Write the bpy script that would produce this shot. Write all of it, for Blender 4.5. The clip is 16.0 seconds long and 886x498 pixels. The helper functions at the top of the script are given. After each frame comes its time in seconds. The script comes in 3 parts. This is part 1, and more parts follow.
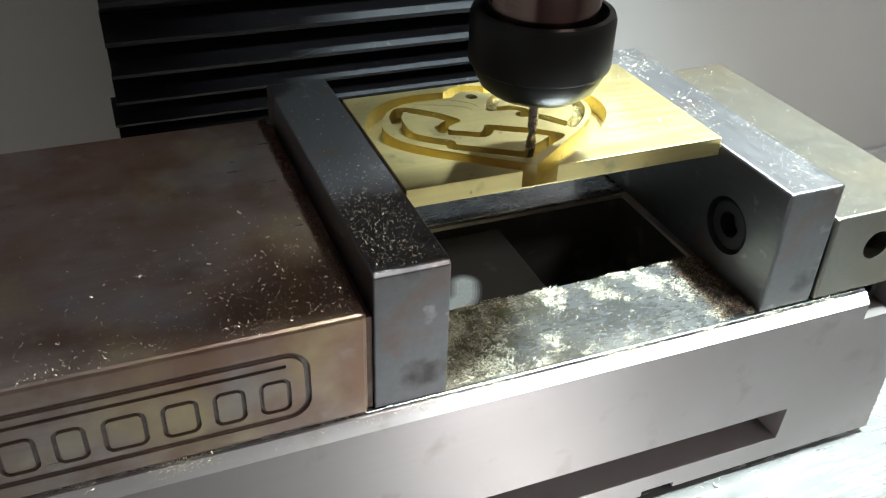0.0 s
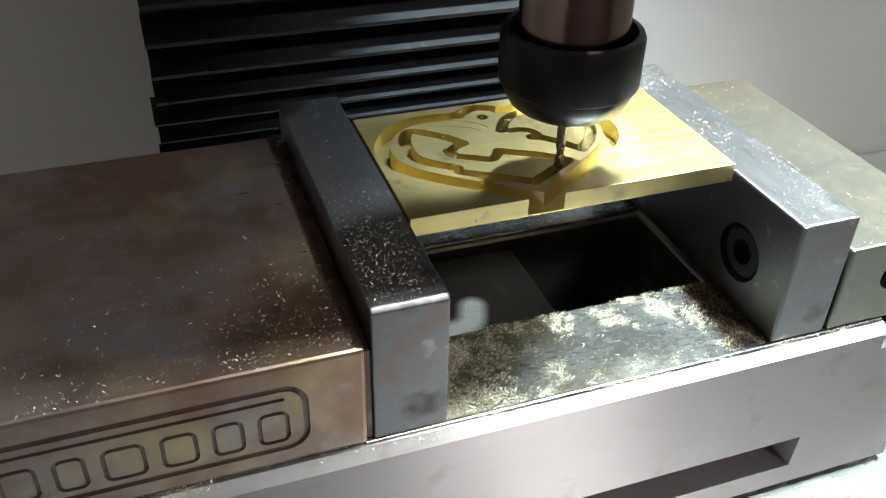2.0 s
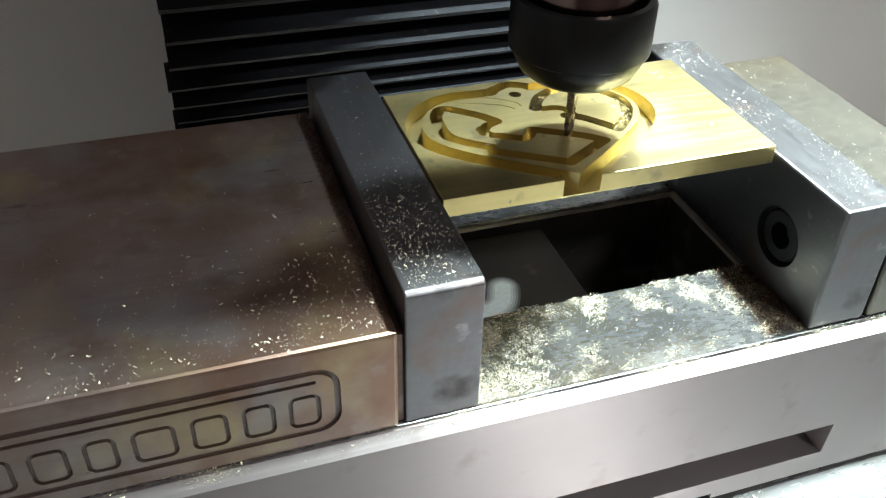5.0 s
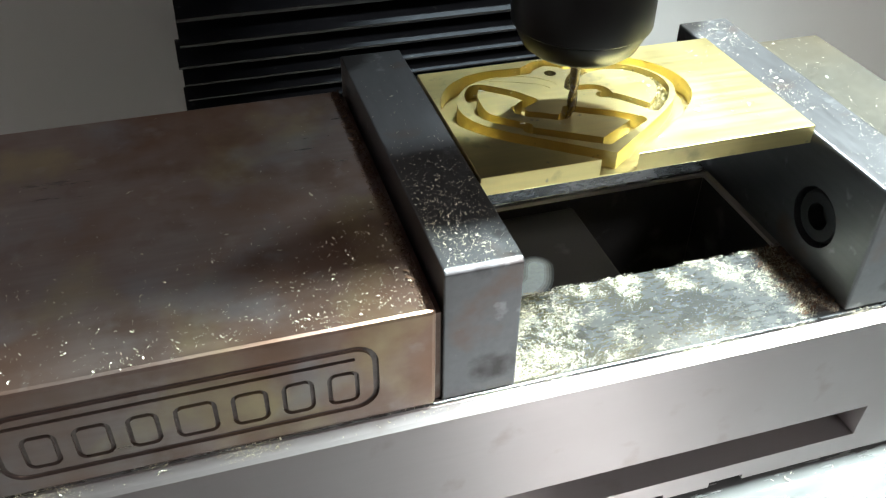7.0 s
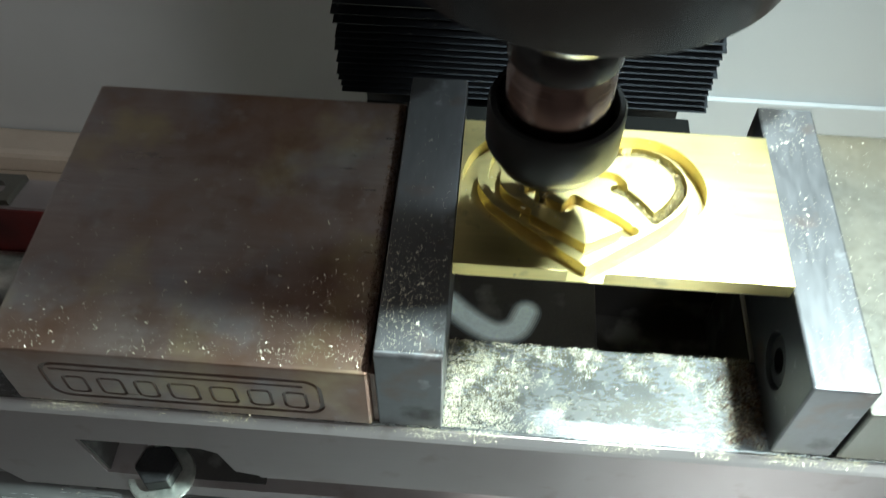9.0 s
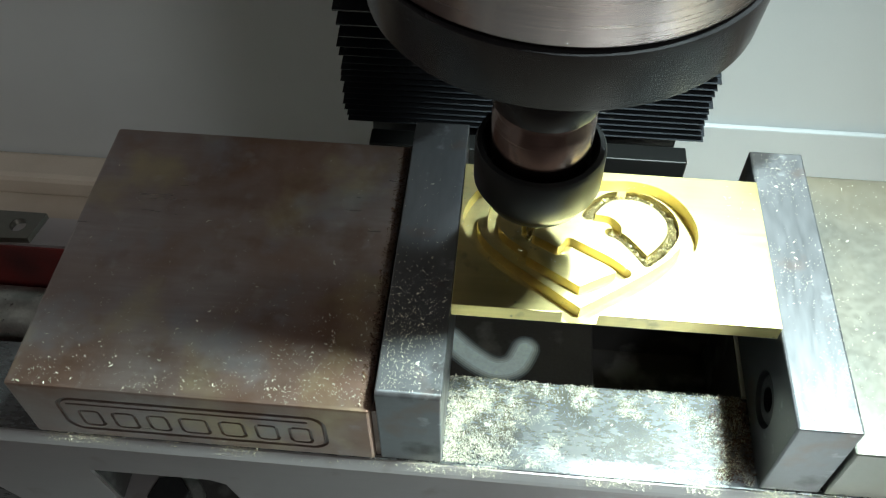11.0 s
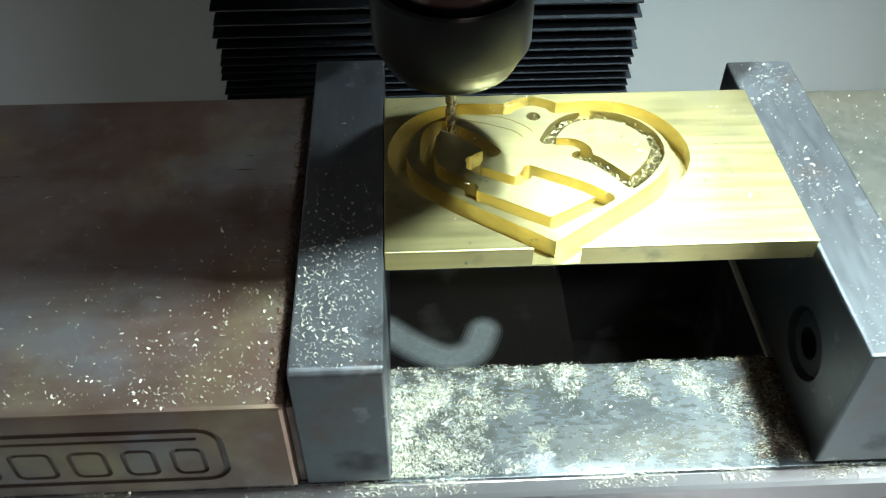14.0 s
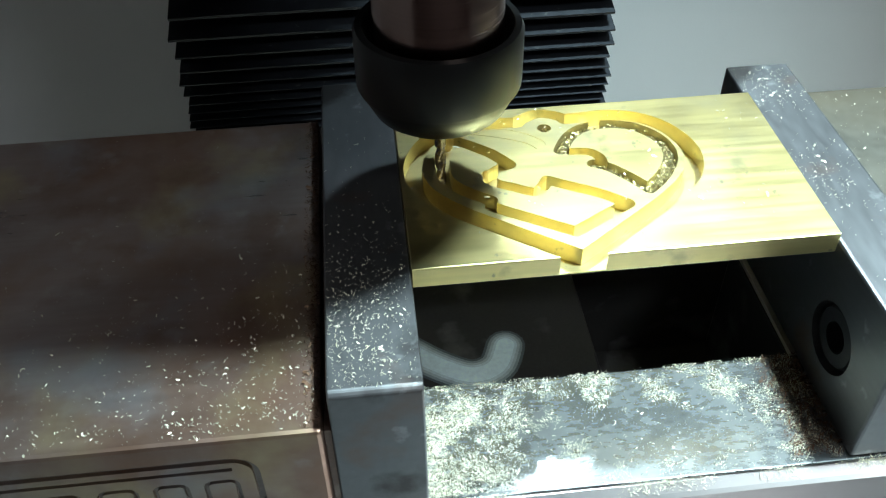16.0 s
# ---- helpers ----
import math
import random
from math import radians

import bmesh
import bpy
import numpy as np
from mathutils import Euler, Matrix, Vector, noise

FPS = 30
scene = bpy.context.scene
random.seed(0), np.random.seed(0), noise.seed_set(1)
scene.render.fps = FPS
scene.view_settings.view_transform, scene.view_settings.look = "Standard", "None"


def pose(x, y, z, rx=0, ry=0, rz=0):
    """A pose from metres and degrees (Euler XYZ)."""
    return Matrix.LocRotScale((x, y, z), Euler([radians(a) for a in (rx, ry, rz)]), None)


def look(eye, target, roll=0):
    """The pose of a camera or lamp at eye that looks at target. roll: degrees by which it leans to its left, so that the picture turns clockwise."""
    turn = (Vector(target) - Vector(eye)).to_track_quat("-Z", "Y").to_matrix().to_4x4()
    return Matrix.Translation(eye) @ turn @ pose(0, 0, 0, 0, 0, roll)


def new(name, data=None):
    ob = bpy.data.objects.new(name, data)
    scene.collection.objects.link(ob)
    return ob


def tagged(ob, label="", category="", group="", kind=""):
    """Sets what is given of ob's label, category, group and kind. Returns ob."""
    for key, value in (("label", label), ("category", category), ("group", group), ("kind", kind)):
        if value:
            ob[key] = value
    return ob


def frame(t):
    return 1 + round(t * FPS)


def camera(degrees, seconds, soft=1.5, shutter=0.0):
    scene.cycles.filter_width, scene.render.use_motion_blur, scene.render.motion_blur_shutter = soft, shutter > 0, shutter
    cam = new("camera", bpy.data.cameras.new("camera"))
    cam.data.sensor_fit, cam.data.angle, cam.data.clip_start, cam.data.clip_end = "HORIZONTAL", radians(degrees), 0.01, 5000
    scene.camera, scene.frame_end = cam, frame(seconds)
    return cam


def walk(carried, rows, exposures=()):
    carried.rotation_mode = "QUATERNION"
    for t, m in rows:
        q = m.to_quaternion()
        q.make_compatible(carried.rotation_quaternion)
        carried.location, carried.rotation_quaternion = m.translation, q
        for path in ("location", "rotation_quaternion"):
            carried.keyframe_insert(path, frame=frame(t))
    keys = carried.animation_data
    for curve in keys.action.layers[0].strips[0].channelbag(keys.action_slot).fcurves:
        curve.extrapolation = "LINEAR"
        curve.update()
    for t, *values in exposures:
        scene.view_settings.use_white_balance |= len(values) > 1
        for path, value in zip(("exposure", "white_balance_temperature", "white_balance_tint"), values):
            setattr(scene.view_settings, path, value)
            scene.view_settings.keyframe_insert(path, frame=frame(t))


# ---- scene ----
cam = camera(53.37, 16.0, soft=1.2, shutter=0.4)
# seconds, eye, way, roll
PATH = [
    (0, (-0.0806, -0.1562, 0.1779), (0.3225, 0.7675, -0.5540), 2.20),
    (0.5, (-0.0820, -0.1567, 0.1835), (0.3072, 0.7656, -0.5653), 1.98),
    (1, (-0.0802, -0.1551, 0.1855), (0.2951, 0.7695, -0.5664), 1.55),
    (1.5, (-0.0785, -0.1561, 0.1887), (0.2862, 0.7724, -0.5670), 1.38),
    (2, (-0.0781, -0.1554, 0.1886), (0.2816, 0.7713, -0.5708), 1.44),
    (2.5, (-0.0781, -0.1546, 0.1873), (0.2743, 0.7706, -0.5752), 1.34),
    (3, (-0.0784, -0.1553, 0.1855), (0.2691, 0.7709, -0.5773), 1.27),
    (3.5, (-0.0791, -0.1561, 0.1875), (0.2644, 0.7685, -0.5826), 1.23),
    (4, (-0.0791, -0.1576, 0.1877), (0.2619, 0.7641, -0.5896), 1.34),
    (6.5, (-0.0723, -0.1586, 0.1879), (0.2538, 0.7529, -0.6072), 1.30),
    (7, (-0.0730, -0.1620, 0.1873), (0.2383, 0.7522, -0.6143), 0.95),
    (7.5, (-0.0651, -0.1558, 0.2006), (0.2008, 0.7404, -0.6415), 1.33),
    (8, (-0.0341, -0.1596, 0.1977), (0.0769, 0.6691, -0.7392), 2.08),
    (8.5, (-0.0099, -0.1393, 0.2230), (0.0145, 0.6401, -0.7682), 2.94),
    (9, (0.0211, -0.1358, 0.2815), (-0.0388, 0.6074, -0.7934), 1.01),
    (9.5, (0.0281, -0.1390, 0.2993), (-0.0577, 0.6138, -0.7873), 0.40),
    (12, (0.0304, -0.1420, 0.2950), (-0.0556, 0.6224, -0.7807), -0.51),
    (12.5, (0.0293, -0.1460, 0.2909), (-0.0560, 0.6240, -0.7794), -0.79),
    (13, (0.0318, -0.1490, 0.2601), (-0.0480, 0.6489, -0.7594), -0.74),
    (13.5, (0.0381, -0.1450, 0.2244), (-0.0126, 0.6834, -0.7299), -0.02),
    (14, (0.0301, -0.1423, 0.2058), (0.0357, 0.7099, -0.7034), 0.29),
    (14.5, (0.0202, -0.1340, 0.1905), (0.0605, 0.7244, -0.6867), -0.42),
    (15, (0.0249, -0.1334, 0.1974), (0.0704, 0.7291, -0.6808), -0.70),
    (15.5, (0.0249, -0.1323, 0.1977), (0.0718, 0.7337, -0.6757), -1.17),
    (16, (0.0236, -0.1303, 0.2019), (0.0715, 0.7307, -0.6789), -0.94),
]
# the phone dims its picture and turns it greener once it looks down on the bright plate
EXPOSURES = [(0, 0.27, 6300, 5), (7.2, 0.3, 6250, 4), (8.8, -0.28, 6050, -3), (13, -0.3, 6000, -5), (14.5, -0.48, 5600, -5), (16, -0.48, 5600, -5)]
walk(cam, [(t, look(eye, Vector(eye) + Vector(way), roll)) for t, eye, way, roll in PATH], EXPOSURES)

# the spindle axis, and where the cutter stands over the vise: seconds, x, y
AXIS = (0.0427, 0.0680)
CUT = [
    (0, 0.0475, 0.0490),
    (0.5, 0.0502, 0.0508),
    (1, 0.0533, 0.0522),
    (1.5, 0.0552, 0.0525),
    (2, 0.0566, 0.0532),
    (2.5, 0.0592, 0.0545),
    (3, 0.0606, 0.0567),
    (3.5, 0.0592, 0.0580),
    (4, 0.0576, 0.0602),
    (4.6, 0.0545, 0.0618),
    (5.5, 0.0487, 0.0650),
    (6.5, 0.0432, 0.0682),
    (7, 0.0427, 0.0680),
    (7.5, 0.0405, 0.0666),
    (8, 0.0383, 0.0645),
    (8.5, 0.0340, 0.0640),
    (9, 0.0300, 0.0668),
    (9.5, 0.0276, 0.0676),
    (10.3, 0.0262, 0.0685),
    (11.2, 0.0268, 0.0715),
    (12, 0.0278, 0.0732),
    (12.5, 0.0264, 0.0740),
    (13, 0.0255, 0.0752),
    (13.5, 0.0226, 0.0815),
    (14, 0.0200, 0.0885),
    (14.5, 0.0188, 0.0900),
    (15, 0.0153, 0.0860),
    (15.5, 0.0132, 0.0818),
    (16, 0.0121, 0.0760),
]

# ---- light ----
world = bpy.data.worlds.new("room")
scene.world = world
world.use_nodes = True
world.node_tree.nodes["Background"].inputs[0].default_value = (0.55, 0.62, 0.75, 1)
world.node_tree.nodes["Background"].inputs[1].default_value = 0.22


def lamp(name, eye, target, watts, size, colour, spread=180):
    data = bpy.data.lights.new(name, "AREA")
    data.shape, data.size, data.energy, data.color, data.spread = "DISK", size, watts, colour, radians(spread)
    ob = new(name, data)
    ob.matrix_world = look(eye, target)
    return ob


lamp("work_light", (0.36, 0.02, 0.95), (0.19, 0.065, 0.0), 5.1, 0.09, (0.91, 1.0, 0.98), 46)
lamp("head_led", (0.118, 0.212, 0.322), (0.105, 0.04, 0.0), 0.17, 0.022, (0.88, 0.96, 1.0), 90)
lamp("ceiling_light", (0.84, -1.35, 1.85), (0.1, -0.3, 0.0), 24.0, 0.40, (1.0, 0.92, 0.89))


# ---- materials ----
def material(name, base, rough=0.5, metal=0.0, spots=None, grain=0.15, scale=60.0, stretch=(1, 1, 1), bump=0.1, rough_var=0.12, spot_scale=14.0, spot_edge=(0.5, 0.68), fine=900.0, stains=(), brushed=0.0):
    """A surface with grain, larger blotches and fine relief. spots is the colour of its blotches, stains adds more of
    them as (colour, scale, edge, share, offset); brushed draws its gloss out across the lengthwise grinding marks."""
    mat = bpy.data.materials.new(name)
    mat.use_nodes = True
    tree = mat.node_tree
    n, link = tree.nodes, tree.links.new
    bsdf = n["Principled BSDF"]
    bsdf.inputs["Metallic"].default_value = metal
    coord = n.new("ShaderNodeTexCoord")
    mapping = n.new("ShaderNodeMapping")
    mapping.inputs["Scale"].default_value = stretch
    link(coord.outputs["Object"], mapping.inputs[0])
    small = n.new("ShaderNodeTexNoise")
    small.inputs["Scale"].default_value, small.inputs["Detail"].default_value = fine, 4
    link(mapping.outputs[0], small.inputs["Vector"])
    big = n.new("ShaderNodeTexNoise")
    big.inputs["Scale"].default_value, big.inputs["Detail"].default_value = scale, 6
    link(coord.outputs["Object"], big.inputs["Vector"])
    blend = n.new("ShaderNodeMath")
    blend.operation = "MULTIPLY_ADD"
    link(small.outputs[0], blend.inputs[0])
    blend.inputs[1].default_value = 0.5
    half = n.new("ShaderNodeMath")
    half.operation = "MULTIPLY"
    half.inputs[1].default_value = 0.5
    link(big.outputs[0], half.inputs[0])
    link(half.outputs[0], blend.inputs[2])
    ramp = n.new("ShaderNodeMapRange")
    ramp.inputs[1].default_value, ramp.inputs[2].default_value = 0.3, 0.7
    ramp.inputs[3].default_value, ramp.inputs[4].default_value = 1 - grain, 1 + grain
    link(blend.outputs[0], ramp.inputs[0])
    tone = n.new("ShaderNodeMix")
    tone.data_type, tone.blend_type = "RGBA", "MULTIPLY"
    tone.inputs[0].default_value = 1
    tone.inputs[6].default_value = (*base, 1)
    link(ramp.outputs[0], tone.inputs[7])
    colour = tone.outputs[2]
    if spots:
        blot = n.new("ShaderNodeTexNoise")
        blot.inputs["Scale"].default_value, blot.inputs["Detail"].default_value = spot_scale, 8
        link(coord.outputs["Object"], blot.inputs["Vector"])
        edge = n.new("ShaderNodeMapRange")
        edge.inputs[1].default_value, edge.inputs[2].default_value = spot_edge
        link(blot.outputs[0], edge.inputs[0])
        mix = n.new("ShaderNodeMix")
        mix.data_type = "RGBA"
        link(edge.outputs[0], mix.inputs[0])
        link(colour, mix.inputs[6])
        mix.inputs[7].default_value = (*spots, 1)
        colour = mix.outputs[2]
    for paint, size, (low, high), share, offset in stains:
        move = n.new("ShaderNodeMapping")
        move.inputs["Location"].default_value = (offset, offset * 0.7, 0)
        link(coord.outputs["Object"], move.inputs[0])
        blot = n.new("ShaderNodeTexNoise")
        blot.inputs["Scale"].default_value, blot.inputs["Detail"].default_value = size, 7
        link(move.outputs[0], blot.inputs["Vector"])
        edge = n.new("ShaderNodeMapRange")
        edge.inputs[1].default_value, edge.inputs[2].default_value, edge.inputs[4].default_value = low, high, share
        link(blot.outputs[0], edge.inputs[0])
        mix = n.new("ShaderNodeMix")
        mix.data_type = "RGBA"
        link(edge.outputs[0], mix.inputs[0])
        link(colour, mix.inputs[6])
        mix.inputs[7].default_value = (*paint, 1)
        colour = mix.outputs[2]
    if brushed:
        along = n.new("ShaderNodeTangent")
        along.direction_type, along.axis = "RADIAL", "Z"
        link(along.outputs[0], bsdf.inputs["Tangent"])
        bsdf.inputs["Anisotropic"].default_value = brushed
        bsdf.inputs["Anisotropic Rotation"].default_value = 0.25
    link(colour, bsdf.inputs["Base Color"])
    r = n.new("ShaderNodeMapRange")
    r.inputs[1].default_value, r.inputs[2].default_value = 0.3, 0.7
    r.inputs[3].default_value, r.inputs[4].default_value = max(0.03, rough - rough_var), min(1, rough + rough_var)
    link(blend.outputs[0], r.inputs[0])
    link(r.outputs[0], bsdf.inputs["Roughness"])
    if bump:
        relief = n.new("ShaderNodeBump")
        relief.inputs["Strength"].default_value = bump
        relief.inputs["Distance"].default_value = 0.0004
        link(blend.outputs[0], relief.inputs["Height"])
        link(relief.outputs[0], bsdf.inputs["Normal"])
    return mat


STEEL = material("ground_steel", (0.30, 0.308, 0.314), 0.27, 0.95, spots=(0.17, 0.172, 0.172), grain=0.12, scale=60, stretch=(0.4, 1, 1), fine=700, spot_scale=32, spot_edge=(0.45, 0.70), bump=0, rough_var=0.06)
DULL_STEEL = material("dusty_steel", (0.23, 0.225, 0.20), 0.36, 0.93, spots=(0.21, 0.18, 0.13), grain=0.10, scale=30, fine=500, spot_scale=14, spot_edge=(0.4, 0.75), bump=0, rough_var=0.06)
JAW_STEEL = material("hardened_jaw_steel", (0.185, 0.185, 0.195), 0.37, 0.90, spots=(0.085, 0.08, 0.08), grain=0.12, scale=35, stretch=(1, 0.2, 1), fine=500, spot_scale=26, spot_edge=(0.56, 0.62), bump=0, rough_var=0.06,
                     stains=[((0.20, 0.13, 0.10), 45, (0.58, 0.70), 0.6, 0.8), ((0.42, 0.43, 0.44), 120, (0.62, 0.70), 0.5, 2.2)])
BODY_STEEL = material("stained_steel", (0.42, 0.36, 0.345), 0.33, 0.87, spots=(0.30, 0.185, 0.135), grain=0.14, scale=25, stretch=(0.1, 1, 1), fine=500, spot_scale=18, spot_edge=(0.36, 0.64), bump=0, rough_var=0.07,
                      stains=[((0.56, 0.47, 0.27), 26, (0.54, 0.68), 0.6, 0.31), ((0.40, 0.46, 0.54), 30, (0.54, 0.72), 0.45, 1.7), ((0.22, 0.13, 0.09), 40, (0.55, 0.68), 0.6, 2.9), ((0.58, 0.55, 0.52), 90, (0.62, 0.72), 0.25, 4.1)])
FRONT_STEEL = material("brushed_steel", (0.58, 0.54, 0.545), 0.46, 0.83, spots=(0.46, 0.42, 0.42), grain=0.04, scale=20, stretch=(0.04, 1, 1), fine=600, spot_scale=9, spot_edge=(0.45, 0.8), bump=0, rough_var=0.04, brushed=1.0,
                       stains=[((0.40, 0.33, 0.31), 60, (0.60, 0.72), 0.5, 0.9)])
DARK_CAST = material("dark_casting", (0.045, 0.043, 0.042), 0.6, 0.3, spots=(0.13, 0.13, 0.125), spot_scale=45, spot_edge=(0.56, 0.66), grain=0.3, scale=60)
BRASS = material("milled_brass", (0.79, 0.67, 0.31), 0.36, 1.0, spots=(0.44, 0.38, 0.20), grain=0.09, scale=50, stretch=(0.05, 1, 1), fine=500, spot_scale=80, spot_edge=(0.63, 0.76), rough_var=0.06, bump=0.01,
                 stains=[((0.62, 0.55, 0.34), 35, (0.54, 0.72), 0.6, 0.4), ((0.30, 0.27, 0.20), 210, (0.68, 0.74), 0.7, 1.3)])
CHIP = material("brass_swarf", (0.86, 0.82, 0.66), 0.38, 0.6, grain=0.2, scale=400, bump=0)
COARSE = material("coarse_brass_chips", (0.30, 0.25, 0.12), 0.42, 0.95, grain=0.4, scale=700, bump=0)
GLOSS_BLACK = material("polished_black_oxide", (0.012, 0.011, 0.012), 0.22, 0.0, grain=0.15, scale=40, stretch=(0.2, 0.2, 3), bump=0, rough_var=0.06)
NOSE = material("ground_spindle_nose", (0.62, 0.60, 0.56), 0.2, 1.0, grain=0.08, scale=30, stretch=(0.1, 0.1, 6), fine=300, bump=0.02)
BLACK_OXIDE = material("black_oxide", (0.008, 0.008, 0.008), 0.36, 0.0, grain=0.1, scale=40, stretch=(0.2, 0.2, 3), bump=0, rough_var=0.04)
HOLDER = material("holder_steel", (0.27, 0.20, 0.18), 0.22, 1.0, grain=0.12, scale=30, stretch=(0.1, 0.1, 6), fine=300, bump=0.02)
SPINDLE = material("turned_steel", (0.30, 0.235, 0.225), 0.22, 1.0, grain=0.08, scale=20, stretch=(0.1, 0.1, 8), fine=300, bump=0.02)
CARBIDE = material("carbide", (0.32, 0.30, 0.29), 0.25, 1.0, grain=0.2, scale=300, bump=0.02)
RUBBER = material("coated_bellows_cloth", (0.017, 0.019, 0.024), 0.5, 0.0, spots=(0.06, 0.06, 0.06), spot_scale=260, spot_edge=(0.66, 0.72), grain=0.35, scale=200, fine=1200, bump=0.4)
WALL = material("white_enclosure_paint", (0.58, 0.60, 0.62), 0.45, 0.0, spots=(0.53, 0.54, 0.55), grain=0.03, scale=6, bump=0.02, spot_scale=3)
TAN = material("dusty_tray_paint", (0.58, 0.50, 0.42), 0.6, 0.0, spots=(0.45, 0.36, 0.28), grain=0.1, scale=20, spot_scale=8)
TABLE = material("table_iron", (0.32, 0.325, 0.325), 0.27, 0.72, spots=(0.27, 0.27, 0.27), grain=0.14, scale=30, stretch=(0.1, 1, 1), fine=500, spot_scale=20, bump=0, rough_var=0.07)
RED = material("red_paint", (0.16, 0.02, 0.018), 0.5, 0.0, spots=(0.05, 0.02, 0.02), grain=0.2, scale=60)
ZINC = material("zinc_plated_steel", (0.55, 0.56, 0.52), 0.35, 0.9, spots=(0.3, 0.33, 0.30), grain=0.2, scale=120, spot_scale=80)
BOLT = material("black_bolt_steel", (0.03, 0.03, 0.032), 0.42, 0.6, grain=0.3, scale=200)
# five tones, dark to pale, for a reflection painted on the slide block
REFLECTION = [material("reflection_tone", (0.10 + 0.17 * k, 0.12 + 0.20 * k, 0.135 + 0.215 * k), 0.45, 0.0, grain=0.15, scale=200, bump=0.05) for k in range(5)]
ROOM = material("dim_grey_paint", (0.46, 0.40, 0.39), 0.7, 0.0, grain=0.08, scale=4, bump=0)
# rust brown, darkened to carry the shade these chips lie in
LOOSE_RUST = material("rusty_swarf", (0.13, 0.07, 0.04), 0.6, 0.3, grain=0.5, scale=500, bump=0)
BROWN = material("brown_stained_steel", (0.16, 0.11, 0.09), 0.5, 0.6, spots=(0.30, 0.27, 0.25), grain=0.3, scale=60, spot_scale=60, bump=0.1)
# darker than the jaw's steel: the shade of the engraving is in the colour
GROOVE = material("shaded_engraving", (0.20, 0.17, 0.16), 0.45, 0.7, grain=0.3, scale=300)

for dull in (BLACK_OXIDE, RUBBER):
    dull.node_tree.nodes["Principled BSDF"].inputs["Specular IOR Level"].default_value = 0.3


# ---- shapes ----
BASE = {}
ON_TABLE = []


def thing(name, base, label, category, group="", kind="", rides=False):
    ob = new(name)
    ob.empty_display_size = 0.02
    ob.location = base
    BASE[ob.name] = Vector(base)
    tagged(ob, label, category, group, kind)
    if rides:
        ON_TABLE.append(ob)
    return ob


def base_of(ob):
    while ob.parent:
        ob = ob.parent
    return BASE.get(ob.name, Vector((0, 0, 0)))


def part(name, bm, mat, parent=None, label="", smooth=False):
    """Links a bmesh, built in place, as one mesh object under a thing or part."""
    mesh = bpy.data.meshes.new(name)
    if parent:
        bmesh.ops.translate(bm, verts=bm.verts, vec=-base_of(parent))
    if smooth:
        for f in bm.faces:
            f.smooth = True
        for e in bm.edges:
            if len(e.link_faces) == 2 and e.calc_face_angle() > 0.6:
                e.smooth = False
    bm.to_mesh(mesh)
    bm.free()
    mesh.materials.append(mat)
    ob = new(name, mesh)
    if parent:
        ob.parent = parent
    if label:
        ob["label"] = label
    return ob


def box(x0, x1, y0, y1, z0, z1, bevel=0.0, bm=None):
    b = bmesh.new()
    bmesh.ops.create_cube(b, size=1)
    for v in b.verts:
        v.co = Vector(((x0 + x1) / 2 + v.co.x * (x1 - x0), (y0 + y1) / 2 + v.co.y * (y1 - y0), (z0 + z1) / 2 + v.co.z * (z1 - z0)))
    if bevel:
        bmesh.ops.bevel(b, geom=b.edges[:], offset=bevel, segments=2, profile=0.5, affect="EDGES")
    return merge(bm, b)


def merge(bm, b):
    if bm is None:
        return b
    mesh = bpy.data.meshes.new("tmp")
    b.to_mesh(mesh)
    b.free()
    bm.from_mesh(mesh)
    bpy.data.meshes.remove(mesh)
    return bm


def prism(poly, lo, hi, axis="z", bm=None):
    """A closed outline pulled along an axis. z: (x, y); y: (x, z); x: (y, z)."""
    b = bmesh.new()
    def at(p, h):
        return (p[0], p[1], h) if axis == "z" else (p[0], h, p[1]) if axis == "y" else (h, p[0], p[1])
    low = [b.verts.new(at(p, lo)) for p in poly]
    high = [b.verts.new(at(p, hi)) for p in poly]
    b.faces.new(low)
    b.faces.new(high)
    for i in range(len(poly)):
        j = (i + 1) % len(poly)
        b.faces.new((low[i], low[j], high[j], high[i]))
    bmesh.ops.recalc_face_normals(b, faces=b.faces)
    return merge(bm, b)


def lathe(profile, at=(0, 0, 0), steps=64, bm=None, turn=None):
    """A profile of (radius, height) turned about z, closed where the radius is 0."""
    b = bmesh.new()
    rings = []
    for r, h in profile:
        if r < 1e-6:
            rings.append([b.verts.new((0, 0, h))])
        else:
            rings.append([b.verts.new((r * math.cos(2 * math.pi * i / steps), r * math.sin(2 * math.pi * i / steps), h)) for i in range(steps)])
    for a, c in zip(rings, rings[1:]):
        for i in range(steps):
            j = (i + 1) % steps
            f = [a[i % len(a)], a[j % len(a)], c[j % len(c)], c[i % len(c)]]
            f = list(dict.fromkeys(f))
            if len(f) > 2:
                b.faces.new(f)
    bmesh.ops.recalc_face_normals(b, faces=b.faces)
    if turn is not None:
        bmesh.ops.transform(b, matrix=turn, verts=b.verts)
    bmesh.ops.translate(b, verts=b.verts, vec=at)
    return merge(bm, b)


